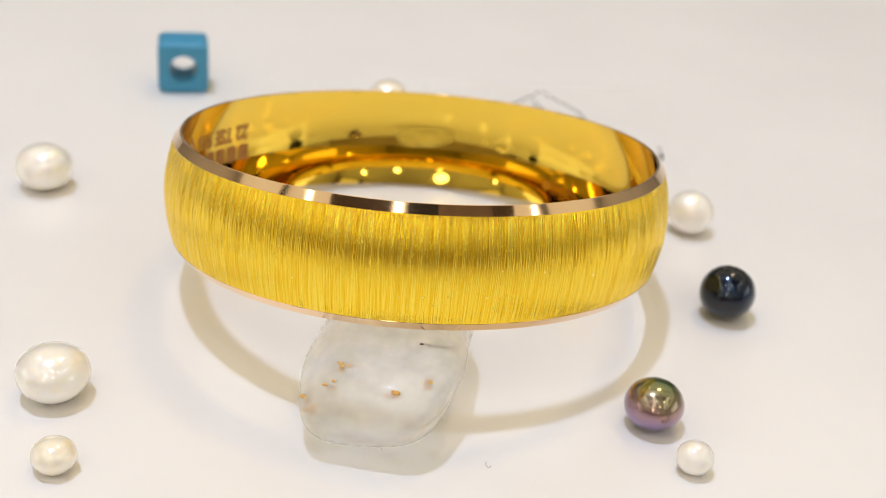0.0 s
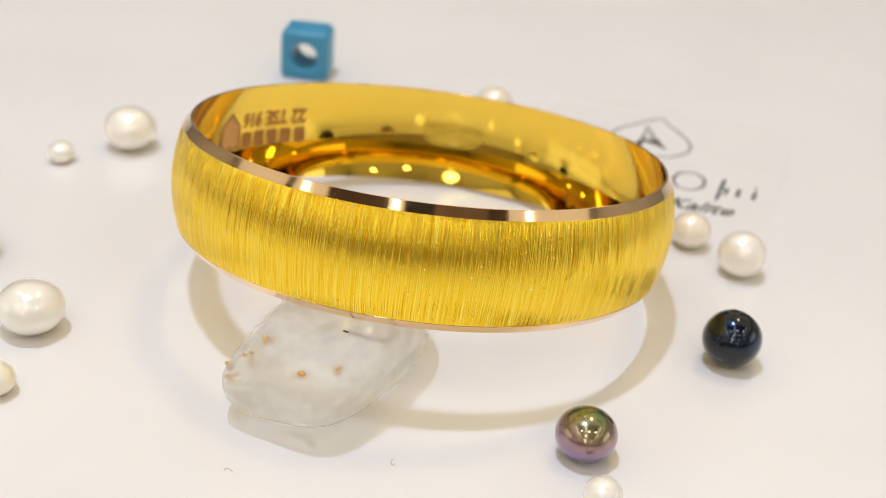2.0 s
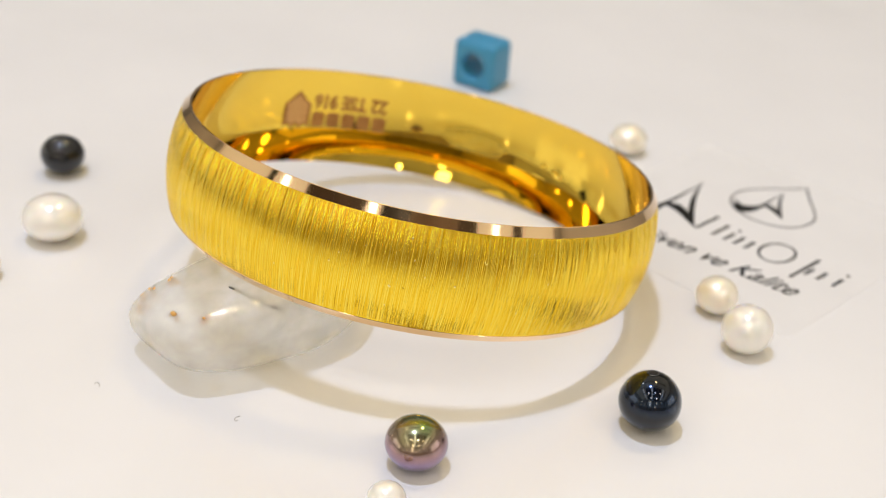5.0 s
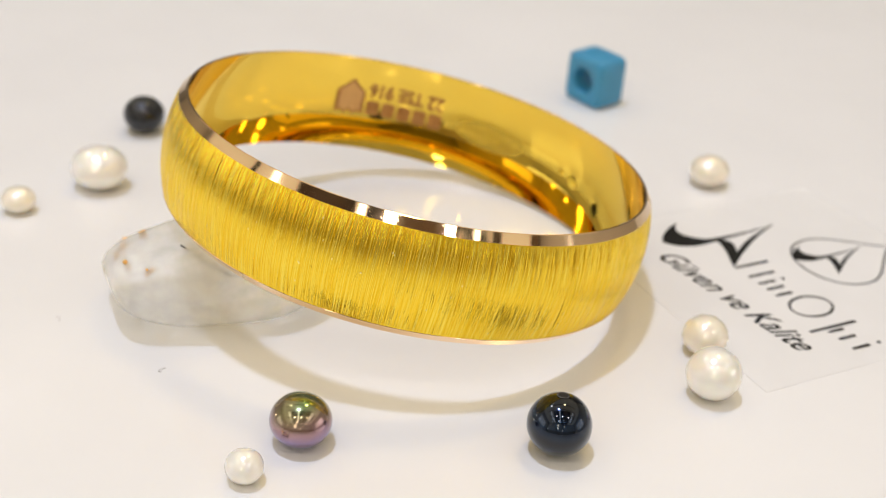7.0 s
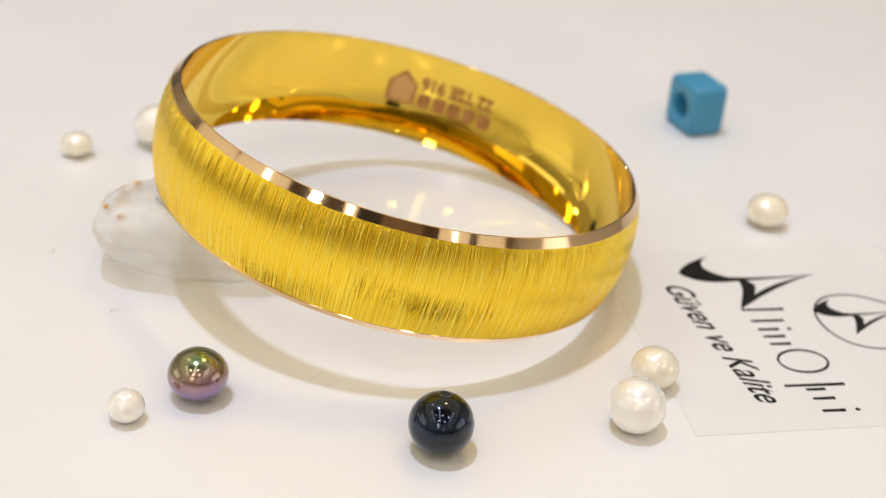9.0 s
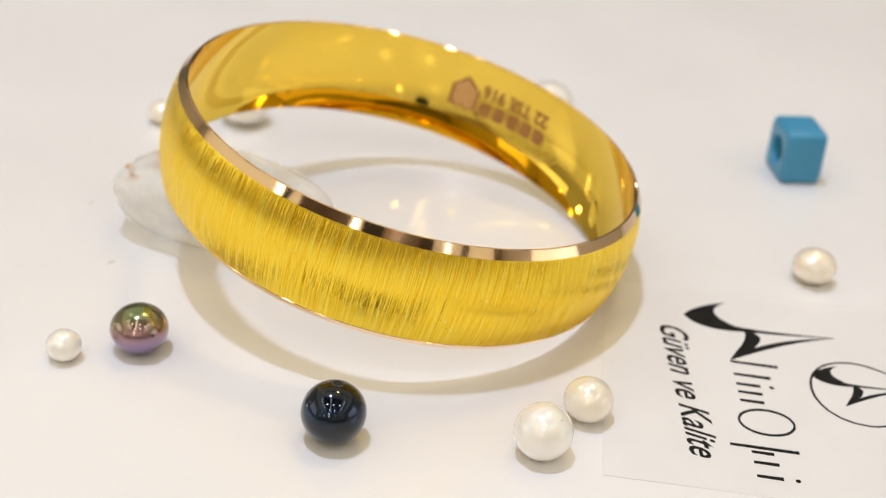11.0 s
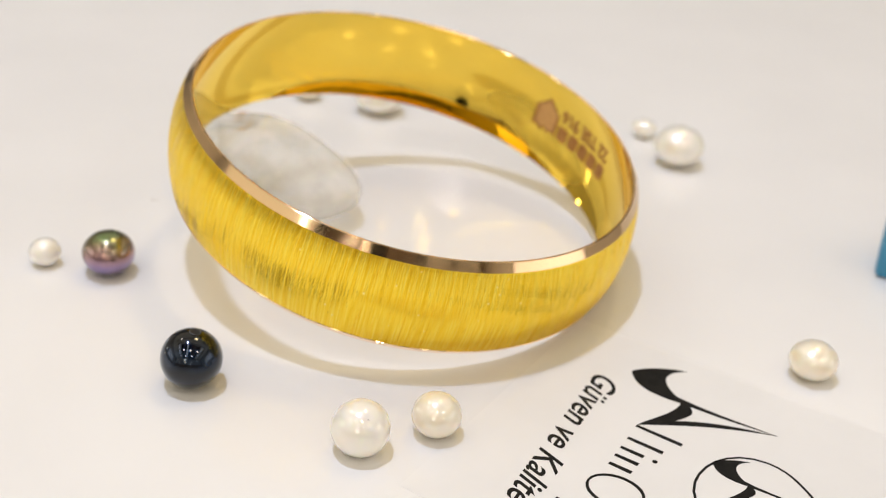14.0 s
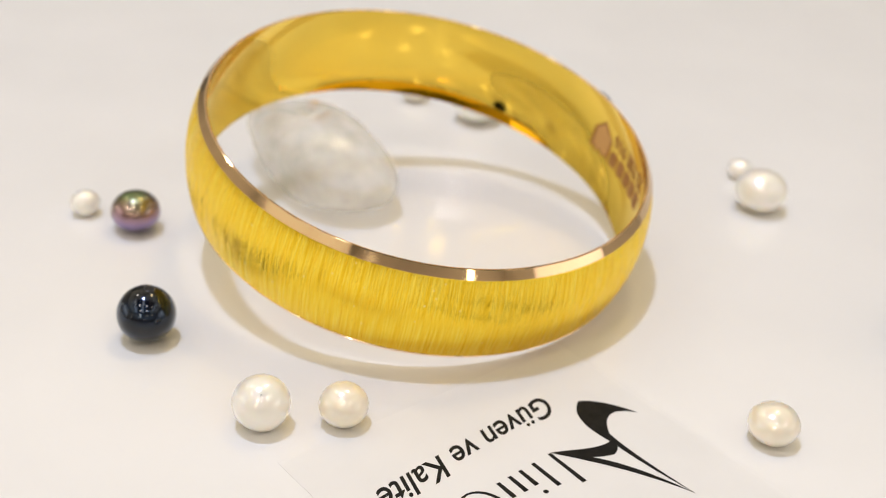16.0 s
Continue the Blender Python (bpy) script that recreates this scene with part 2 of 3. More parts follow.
def quartz():
    """Clear, faintly clouded stone with a glassy skin; part of the light goes straight through."""
    m, n, l, b = material("milky_quartz")
    v = coords(n, l)
    b.inputs["Base Color"].default_value = (0.99, 0.985, 0.94, 1)
    b.inputs["IOR"].default_value = 1.54
    b.inputs["Subsurface Weight"].default_value = 1.0
    b.inputs["Subsurface Radius"].default_value = (1.0, 1.0, 0.95)
    b.inputs["Subsurface Scale"].default_value = 0.0025
    cloud = noise_tex(n, l, v, 110, 3, 0.5)
    l.new(ramp(n, l, cloud, [(0.35, grey(0.45)), (0.70, grey(0.10))]), b.inputs["Transmission Weight"])
    g = noise_tex(n, l, v, 260, 3)
    l.new(ramp(n, l, g, [(0.35, grey(0.02)), (0.7, grey(0.06))]), b.inputs["Roughness"])
    bump(n, l, b, noise_tex(n, l, v, 160, 1), 0.02, 0.0004)
    clear = n.new("ShaderNodeBsdfTransparent")
    clear.inputs["Color"].default_value = (0.98, 0.98, 0.955, 1)
    mix = n.new("ShaderNodeMixShader")
    fog = noise_tex(n, l, v, 90, 4, 0.6)
    l.new(ramp(n, l, fog, [(0.35, grey(0.32)), (0.70, grey(0.55))]), mix.inputs["Fac"])
    l.new(clear.outputs["BSDF"], mix.inputs[1])
    l.new(b.outputs["BSDF"], mix.inputs[2])
    l.new(mix.outputs["Shader"], n["Material Output"].inputs["Surface"])
    return m


QUARTZ = quartz()
RUST = mixed("rust_inclusion", (0.68, 0.36, 0.08), (0.78, 0.48, 0.14), 1500, 0.6)
NEEDLE = mixed("dark_needle_mineral", (0.05, 0.045, 0.04), (0.14, 0.13, 0.12), 1500, 0.4)
VEIL = mixed("white_fracture", (0.9, 0.9, 0.88), (0.95, 0.95, 0.93), 900, 0.12)
SHEET = mixed("translucent_printed_sheet", (0.76, 0.755, 0.75), (0.78, 0.775, 0.77), 120, 0.3, 0.4)
INK = mixed("black_print", (0.006, 0.006, 0.007), (0.012, 0.012, 0.012), 700, 0.4, 0.5)
INK.node_tree.nodes["Principled BSDF"].inputs["Specular IOR Level"].default_value = 0.12
LINT = mixed("grey_lint", (0.45, 0.43, 0.40), (0.55, 0.53, 0.5), 900, 0.8)


# ---------- helpers for building ----------
MOVING = []


def obj(name, bm, mat, smooth=True):
    me = bpy.data.meshes.new(name)
    bmesh.ops.recalc_face_normals(bm, faces=bm.faces)
    bm.to_mesh(me)
    bm.free()
    me.materials.append(mat)
    if smooth:
        me.shade_smooth()
    return new(name, me)


def part(name, bm, mat, parent, label="", smooth=True):
    ob = obj(name, bm, mat, smooth)
    ob.parent = parent
    return tagged(ob, label)


def moving(ob, m):
    """A thing that turns with the turntable, at its pose at the start."""
    ob.matrix_basis = m
    MOVING.append((ob, m.copy()))
    return ob


def box(bm, x0, x1, y0, y1, z0, z1):
    v = [bm.verts.new((x, y, z)) for z in (z0, z1) for x, y in ((x0, y0), (x1, y0), (x1, y1), (x0, y1))]
    for q in ((3, 2, 1, 0), (4, 5, 6, 7), (0, 1, 5, 4), (1, 2, 6, 5), (2, 3, 7, 6), (3, 0, 4, 7)):
        bm.faces.new([v[i] for i in q])


def loft(bm, loops, closed=False, caps=True):
    rings = [[bm.verts.new(p) for p in lp] for lp in loops]
    n = len(rings[0])
    pairs = list(zip(rings, rings[1:])) + ([(rings[-1], rings[0])] if closed else [])
    for a, b in pairs:
        for i in range(n):
            bm.faces.new((a[i], a[(i + 1) % n], b[(i + 1) % n], b[i]))
    if caps and not closed:
        bm.faces.new(rings[0][::-1])
        bm.faces.new(rings[-1])
    return rings


def turned(bm, profile, n=96, caps=True):
    """A body of revolution about z, from (radius, height) pairs."""
    return loft(bm, [[(r * math.cos(2 * math.pi * i / n), r * math.sin(2 * math.pi * i / n), z) for i in range(n)] for r, z in profile], caps=caps)


def flat_shape(bm, outline, h, top):
    """A thin slab of the outline (mm), h thick, its top at that height (mm)."""
    lo = [bm.verts.new((x * MM, y * MM, (top - h) * MM)) for x, y in outline]
    hi = [bm.verts.new((x * MM, y * MM, top * MM)) for x, y in outline]
    bm.faces.new(hi)
    n = len(outline)
    for i in range(n):
        bm.faces.new((lo[i], lo[(i + 1) % n], hi[(i + 1) % n], hi[i]))


def stroke(bm, pts, width, h, top, closed=False):
    """A pen stroke along pts (mm) of that width, a number or one for each point."""
    n = len(pts)
    w = width if isinstance(width, (list, tuple)) else [width] * n
    left, right = [], []
    for i, (x, y) in enumerate(pts):
        a = pts[(i - 1) % n] if closed or i else pts[i]
        b = pts[(i + 1) % n] if closed or i < n - 1 else pts[i]
        d = Vector((b[0] - a[0], b[1] - a[1])).normalized()
        left.append((x - d.y * w[i] / 2, y + d.x * w[i] / 2))
        right.append((x + d.y * w[i] / 2, y - d.x * w[i] / 2))
    vs = [[bm.verts.new((x * MM, y * MM, z * MM)) for x, y in side] for side, z in ((left, top), (right, top), (left, top - h), (right, top - h))]
    for i in range(n if closed else n - 1):
        j = (i + 1) % n
        for a, b in ((0, 1), (2, 0), (1, 3)):
            bm.faces.new((vs[a][i], vs[b][i], vs[b][j], vs[a][j]))


def curve_pts(p0, p1, p2, p3, n=12):
    out = []
    for i in range(n + 1):
        t = i / n
        k = ((1 - t) ** 3, 3 * t * (1 - t) ** 2, 3 * t * t * (1 - t), t ** 3)
        out.append(tuple(sum(k[j] * p[c] for j, p in enumerate((p0, p1, p2, p3))) for c in range(2)))
    return out


def text_mesh(text, size, shear=0.0, extrude=0.0, bold=0.0):
    cu = bpy.data.curves.new("lettering", "FONT")
    cu.body, cu.size, cu.shear, cu.extrude, cu.offset = text, size, shear, extrude, bold
    cu.resolution_u = 4
    tmp = new("lettering", cu)
    me = bpy.data.meshes.new_from_object(tmp.evaluated_get(bpy.context.evaluated_depsgraph_get()))
    bpy.data.objects.remove(tmp)
    bpy.data.curves.remove(cu)
    bm = bmesh.new()
    bm.from_mesh(me)
    bpy.data.meshes.remove(me)
    return bm


# ---------- the shop round the turntable ----------
def slab(name, label, mat, *span):
    bm = bmesh.new()
    box(bm, *span)
    return tagged(obj(name, bm, mat, False), label, kind="structure")


W, SOUTH, NORTH = 2.4, -2.15, 3.2
slab("floor", "grey-beige tiled shop floor", FLOORING, -W, W, SOUTH, NORTH, -0.95, -0.90)
slab("ceiling", "plain off-white painted shop ceiling", CEIL, -W, W, SOUTH, NORTH, CEILING, CEILING + 0.05)
# unseen; its grey is there to darken what the far platter reflects
slab("wall_north", "unseen wall, cool grey to dim the platter's far reflections", GREY_PAINT, -W, W, NORTH, NORTH + 0.1, -0.95, CEILING + 0.05)
slab("wall_south", "plain warm plaster wall behind the camera", PLASTER, -W, W, SOUTH - 0.1, SOUTH, -0.95, CEILING + 0.05)
slab("wall_east", "plain warm plaster wall", PLASTER, W, W + 0.1, SOUTH, NORTH, -0.95, CEILING + 0.05)
slab("wall_west", "plain warm plaster wall", PLASTER, -W - 0.1, -W, SOUTH, NORTH, -0.95, CEILING + 0.05)

# unseen lower wall cladding, added to tone the belt reflected in the band
slab("wall_wainscot", "unseen pale oak wainscot under the wall lamps, added for the band's reflections", WALL_WOOD, -W, W, SOUTH, SOUTH + 0.03, -0.90, 0.40)
for x, y, z, d, watts in WALL_LAMPS:
    bm = bmesh.new()
    r = d / 2
    turned(bm, [(r + 0.005, 0.0), (r + 0.013, 0.004), (r + 0.015, 0.03), (r + 0.007, 0.047), (0.03, 0.047)], 40)
    ob = obj("wall_light", bm, LAMP_TRIM)
    ob.matrix_world = look((x * (1.0013 if abs(x) > 2.3 else 1), y - (0.003 if abs(x) < 2.3 else 0), z), facing(x, y, z))
    tagged(ob, "small round metal wall light", "wall light", "wall lights")

for side in (-1, 1):
    bm = bmesh.new()
    box(bm, *sorted((side * (SHOWCASE_X + 0.003), side * (W - 0.002))), SHOWCASE_Y - 0.79, SHOWCASE_Y + 0.79, SHOWCASE_Z - 0.44, SHOWCASE_Z + 0.44)
    bmesh.ops.bevel(bm, geom=bm.edges[:], offset=0.006, segments=1, affect="EDGES")
    tagged(obj("wall_showcase", bm, LAMP_TRIM, False), "shallow lit wall showcase with a metal surround", "showcase", "lit showcases")

# unseen dark boards across the luminous ceiling, added for the rim's dark reflections: x from, x to, material
for x0, x1, mat in ((-0.80, -0.22, DARK_WOOD), (-0.08, 0.20, BLACK_BOARD), (0.20, 0.70, BROWN_BOARD), (0.70, 0.92, DARK_WOOD), (1.42, 1.56, DARK_WOOD), (2.15, 2.36, BROWN_BOARD)):
    slab("ceiling_panel", "unseen dark ceiling board added to darken the rim's reflections", mat, x0, x1, -2.1, -0.12, CEILING - 0.0115, CEILING - 0.0075)


def track(y):
    bm = bmesh.new()
    box(bm, -1.4, 1.4, y - 0.03, y + 0.03, CEILING - 0.06, CEILING - 0.012)
    bmesh.ops.bevel(bm, geom=bm.edges[:], offset=0.004, segments=1, affect="EDGES")
    tagged(obj("light_track", bm, TRACK_BLACK, False), "black ceiling light track", "light track", "light tracks")


for y in (-1.50, -0.75, 0.0, 0.56, 2.74):
    track(y)
for x, y, d, watts, colour in SPOTS:
    bm = bmesh.new()
    r = d / 2
    turned(bm, [(r + 0.002, -0.004), (r + 0.006, -0.006), (r + 0.008, 0.0), (r + 0.008, 0.012), (r * 0.6, 0.035), (0.004, 0.04)], 40, False)
    ob = obj("spot_light", bm, TRACK_BLACK)
    ob.matrix_world = look((x, y, SPOT_H + 0.002), (0, 0, 0))
    tagged(ob, "small black spotlight on the ceiling track", "spotlight", "track spotlights")


for x, y, watts in TUBES:
    bm = bmesh.new()
    box(bm, x - 0.045, x + 0.045, y - 0.82, y + 0.82, CEILING - 0.068, CEILING - 0.0615)
    bmesh.ops.bevel(bm, geom=bm.edges[:], offset=0.002, segments=1, affect="EDGES")
    tagged(obj("tube_light", bm, LAMP_TRIM, False), "long slim ceiling tube light", "ceiling light", "tube lights")


def display_table():
    base = new("display_table")
    tagged(base, "plain white display table under the turntable", "table")
    base.location = (0, 0, -0.90)
    bm = bmesh.new()
    box(bm, -0.6, 0.6, -0.95, 0.9, 0.845, 0.876)
    top = part("tabletop", bm, WHITE_TOP, base, smooth=False)
    for sx in (-0.55, 0.55):
        for sy in (-0.90, 0.85):
            bm = bmesh.new()
            box(bm, sx - 0.025, sx + 0.025, sy - 0.025, sy + 0.025, 0, 0.845)
            part("leg", bm, LAMP_TRIM, base, smooth=False)


display_table()


def turntable():
    base = new("turntable")
    tagged(base, "smooth glossy white turntable disc, slowly turning", "turntable", kind="structure")
    bm = bmesh.new()
    turned(bm, [(0.001, -0.008), (0.238, -0.008), (0.2396, -0.0073), (0.24, -0.006), (0.24, -0.002), (0.2396, -0.0007), (0.238, 0.0), (0.12, 0.0), (0.001, 0.0)], 160)
    part("platter", bm, WHITE_TOP, base, smooth=False)
    bm = bmesh.new()
    turned(bm, [(0.10, -0.0235), (0.105, -0.022), (0.105, -0.0082), (0.10, -0.008)], 96)
    part("foot", bm, WHITE_TOP, base, smooth=False)
    moving(base, Matrix.Identity(4))


turntable()

# ---------- the bangle ----------
RIM, HALF = 30.69 * MM, 7.22 * MM
BEVEL_R, BEVEL_H, DOME = 0.80 * MM, 1.05 * MM, 1.02 * MM
N_RING = Vector((-0.00859, 0.20893, 1.0)).normalized()
E_RING = Vector((0, 1, 0)).cross(N_RING).normalized()
G_RING = N_RING.cross(E_RING)
RING_POSE = Matrix.Translation((-0.00131, -0.00646, 0.01385)) @ Matrix((E_RING, G_RING, N_RING)).transposed().to_4x4()
BAND_EDGE = HALF - BEVEL_H
SCRATCH = 0.0145 * MM


def oval(a):
    """The bangle is very slightly out of round."""
    return 1 - 0.0041 * math.cos(2 * a) + 0.0018 * math.sin(2 * a)


def hoop(bm, profile, n=240):
    loops = []
    for r, h in profile:
        loops.append([(r * oval(2 * math.pi * i / n) * math.cos(2 * math.pi * i / n), r * oval(2 * math.pi * i / n) * math.sin(2 * math.pi * i / n), h) for i in range(n)])
    loft(bm, loops, caps=False)


def inner_r(h):
    return RIM - 0.28 * MM + 1.25 * MM * (1 - (h / HALF) ** 2)


def bangle():
    base = new("bangle")
    tagged(base, "brushed yellow gold bangle with rose-gold rims, propped on a pebble", "bangle")
    bm = bmesh.new()
    n, rows = 3000, 30
    rnd = random.Random(7)
    deep = [rnd.gauss(0, 1) for _ in range(n)]
    fresh = [rnd.gauss(0, 1) for _ in range(n)]
    loops = []
    for j in range(rows + 1):
        h = BAND_EDGE * (2 * j / rows - 1)
        r = RIM + BEVEL_R + DOME * (1 - (h / BAND_EDGE) ** 2)
        loop = []
        for i in range(n):
            a = 2 * math.pi * i / n
            if rnd.random() < 0.11:
                fresh[i] = rnd.gauss(0, 1)
            cut = 0.0 if j in (0, rows) else (0.55 * deep[i] + 0.8 * fresh[i]) * SCRATCH
            rr = (r + cut) * oval(a)
            loop.append((rr * math.cos(a), rr * math.sin(a), h))
        loops.append(loop)
    loft(bm, loops, caps=False)
    lay = bm.loops.layers.uv.new("UVMap")
    for f in bm.faces:
        angles = [math.atan2(lp.vert.co.y, lp.vert.co.x) for lp in f.loops]
        wrap = max(angles) - min(angles) > math.pi
        for lp, a in zip(f.loops, angles):
            lp[lay].uv = ((a + (2 * math.pi if wrap and a < 0 else 0)) * RIM, lp.vert.co.z)
    part("brushed_band", bm, GOLD_BRUSHED, base, "domed yellow gold band with fine upright scratches", smooth=False)
    for s in (1, -1):
        bm = bmesh.new()
        prof = [(RIM + BEVEL_R - 0.02 * MM, s * (BAND_EDGE - 0.02 * MM)), (RIM + BEVEL_R + 0.03 * MM, s * (BAND_EDGE + 0.03 * MM)),
                (RIM + 0.03 * MM, s * (HALF - 0.03 * MM)), (RIM - 0.03 * MM, s * HALF), (RIM - 0.12 * MM, s * (HALF - 0.015 * MM)), (RIM - 0.21 * MM, s * (HALF - 0.05 * MM)), (RIM - 0.27 * MM, s * (HALF - 0.12 * MM))]
        hoop(bm, prof, 1440)
        part("bevelled_rim", bm, GOLD_RIM, base, "mirror-cut rose-gold rim", smooth=False)
    bm = bmesh.new()
    hoop(bm, [(inner_r(HALF * k / 14 * 0.993), HALF * k / 14 * 0.993) for k in range(-14, 15)], 360)
    wall = part("inner_wall", bm, GOLD_INNER, base, "mirror-polished yellow gold inside")

    def bend(bm, a0, h0):
        """Lays flat lettering (x along, y up) upside down on the inner wall from the angle a0."""
        for v in bm.verts:
            h = h0 - v.co.y
            a = a0 + v.co.x / RIM
            r = (inner_r(h) - 0.02 * MM) * oval(a) - v.co.z
            v.co = (r * math.cos(a), r * math.sin(a), h)

    bm = text_mesh("22 TSE 916", 3.0 * MM, 0, 0.01 * MM, 0.13 * MM)
    width = max(v.co.x for v in bm.verts)
    for v in bm.verts:
        v.co.x *= radians(21.5) * RIM / width
    bend(bm, radians(143.3), 3.0 * MM)
    part("hallmark", bm, ENGRAVING, wall, "brown engraved hallmark", smooth=False)
    # maker's name as plain blocks
    for k in range(5):
        bm = bmesh.new()
        a0 = k * 2.42
        flat_shape(bm, [(a0, 0.1), (a0 + 0.4, -0.1), (a0 + 1.6, -0.1), (a0 + 2.0, 0.1), (a0 + 2.0, 2.0), (a0 + 1.6, 2.2), (a0 + 0.4, 2.2), (a0, 2.0)], 0.02, 0.006)
        stroke(bm, [(a0 + 0.45, 0.6), (a0 + 1.0, 0.3), (a0 + 1.55, 0.6), (a0 + 1.55, 1.5), (a0 + 1.0, 1.8), (a0 + 0.45, 1.5)], 0.22, 0.02, 0.02, True)
        bend(bm, radians(143.0), 0.2 * MM)
        part("maker_mark_block", bm, ENGRAVING, wall, "plain brown engraved block", smooth=False)
    # emblem: an arched shield with a wavy foot
    bm = bmesh.new()
    out = [(-2.0, 2.2), (-2.0, -1.2), (-1.2, -1.8), (-0.7, -2.3), (0, -3.1), (0.7, -2.3), (1.2, -1.8), (2.0, -1.2), (2.0, 2.2), (1.3, 1.7), (0.7, 2.3), (0, 1.6), (-0.7, 2.3), (-1.3, 1.7)]
    flat_shape(bm, out, 0.02, 0.006)
    bend(bm, radians(169.8), 0.25 * MM)
    part("emblem_field", bm, ENGRAVED_FIELD, wall, "frosted engraved field", smooth=False)
    bm = bmesh.new()
    stroke(bm, out, 0.5, 0.02, 0.014, True)
    for x, y in ((-1.2, -0.8), (1.2, -0.8), (0, -1.6), (-0.6, 0.9), (0.6, 0.9)):
        stroke(bm, [(x - 0.3, y), (x, y + 0.5), (x + 0.3, y)], 0.3, 0.02, 0.012)
    bend(bm, radians(169.8), 0.25 * MM)
    part("emblem", bm, ENGRAVING, wall, "brown engraved arched emblem", smooth=False)
    moving(base, RING_POSE)


bangle()


# ---------- the quartz pebble ----------
def pebble_point(u, v, inset=1.0):
    """A tumbled pebble: a rounded super-ellipsoid, leaning and tapered to one end. u round, v from bottom to top."""
    def power(c, e):
        return math.copysign(abs(c) ** e, c)
    cu, su, cv, sv = math.cos(u), math.sin(u), math.cos(v), math.sin(v)
    blunt = max(0.0, -su)
    flat = 0.36 if sv < 0 else 0.95 - 0.18 * blunt
    wide = 0.78 - 0.16 * blunt
    y = (15.1 if su > 0 else 15.4) * power(cv, flat) * power(su, wide)
    x = 8.9 * power(cv, flat) * power(cu, wide)
    z = (5.0 if sv < 0 else 7.7) * power(sv, 0.9)
    end = max(0, y / 15.1)
    x *= 1 - 0.12 * end ** 2
    if z > 0:
        z *= 1 - 0.14 * blunt
        z *= 1 - 0.35 * end ** 1.5
    x += 0.42 * max(z, 0)
    p = Vector((x, y, z))
    k = 1 + 0.07 * noise.noise(p * 0.13 + Vector((3.1, 0.7, 5.2)))
    return p * k * inset * MM


PEBBLE_POSE = pose(-3.0 * MM, -31.4 * MM, 0, 0, 0, -10)


def pebble():
    base = new("quartz_pebble")
    tagged(base, "clear milky tumbled quartz pebble with rusty specks, under the bangle", "pebble")
    n, m = 72, 40
    bm = bmesh.new()
    loops = [[pebble_point(2 * math.pi * i / n, math.pi * (j / m - 0.5)) for i in range(n)] for j in range(1, m)]
    loft(bm, loops)
    low = min(v.co.z for v in bm.verts)
    for v in bm.verts:
        v.co.z -= low
        v.co.z = max(v.co.z, 0.35 * MM) if v.co.z > 0.36 * MM else 0.35 * MM * (v.co.z / (0.36 * MM))
    part("stone", bm, QUARTZ, base)
    rnd = random.Random(4)

    def inside(u, v, k):
        p = pebble_point(u, v, k)
        return Vector((p.x, p.y, p.z - low))

    for c in range(6):
        centre = inside(-1.75 + rnd.uniform(-0.9, 0.9), rnd.uniform(0.0, 0.8), rnd.uniform(0.935, 0.965))
        bm = bmesh.new()
        for k in range(7):
            s = rnd.uniform(0.12, 0.40) * MM
            q = centre + Vector([rnd.gauss(0, 0.34 * MM) for _ in range(3)])
            bmesh.ops.create_icosphere(bm, subdivisions=1, radius=s, matrix=Matrix.Translation(q) @ Matrix.Diagonal((1.5, 1, 0.5, 1)))
        part("rusty_speck", bm, RUST, base, "rust-brown mineral speck")
    for a, b, r in (((0.6, -38.6, 11.6), (4.4, -33.4, 8.0), 0.12), ((2.2, -38.4, 4.0), (4.2, -34.8, 3.6), 0.08), ((-6.0, -40.0, 7.0), (-9.0, -37.0, 6.0), 0.06)):
        bm = bmesh.new()
        a, b = (PEBBLE_POSE.inverted() @ (Vector(q) * MM) for q in (a, b))
        side = (b - a).cross(Vector((0, 0, 1))).normalized() * 0.35 * MM
        loops = []
        for i in range(9):
            t = i / 8
            c = a.lerp(b, t) + side * math.sin(t * math.pi)
            loops.append([c + Vector((0, math.cos(k), math.sin(k))) * r * MM for k in (0, 1.05, 2.09, 3.14, 4.19, 5.24)])
        loft(bm, loops)
        part("needle_inclusion", bm, NEEDLE, base, "thin dark needle inside the stone")
    for c in range(34):
        centre = inside(rnd.uniform(0, 6.28), rnd.uniform(-0.6, 0.9), rnd.uniform(0.55, 0.94))
        bm = bmesh.new()
        d = Vector([rnd.gauss(0, 1) for _ in range(3)]).normalized()
        loops = []
        ln = (rnd.uniform(1.6, 4.0) if c < 8 else rnd.uniform(0.3, 0.9)) * MM
        side = d.orthogonal()
        for i in range(7):
            t = i / 6 - 0.5
            c2 = centre + d * ln * t + side * 0.5 * MM * (t * t)
            wd = 0.07 * MM * (1 - 3.2 * t * t)
            loops.append([c2 + side * wd * 0.4, c2 + d.cross(side) * wd * 3, c2 - side * wd * 0.4, c2 - d.cross(side) * wd * 3])
        loft(bm, loops)
        part("fracture", bm, VEIL, base, "pale fracture inside the stone")
    moving(base, PEBBLE_POSE)


pebble()

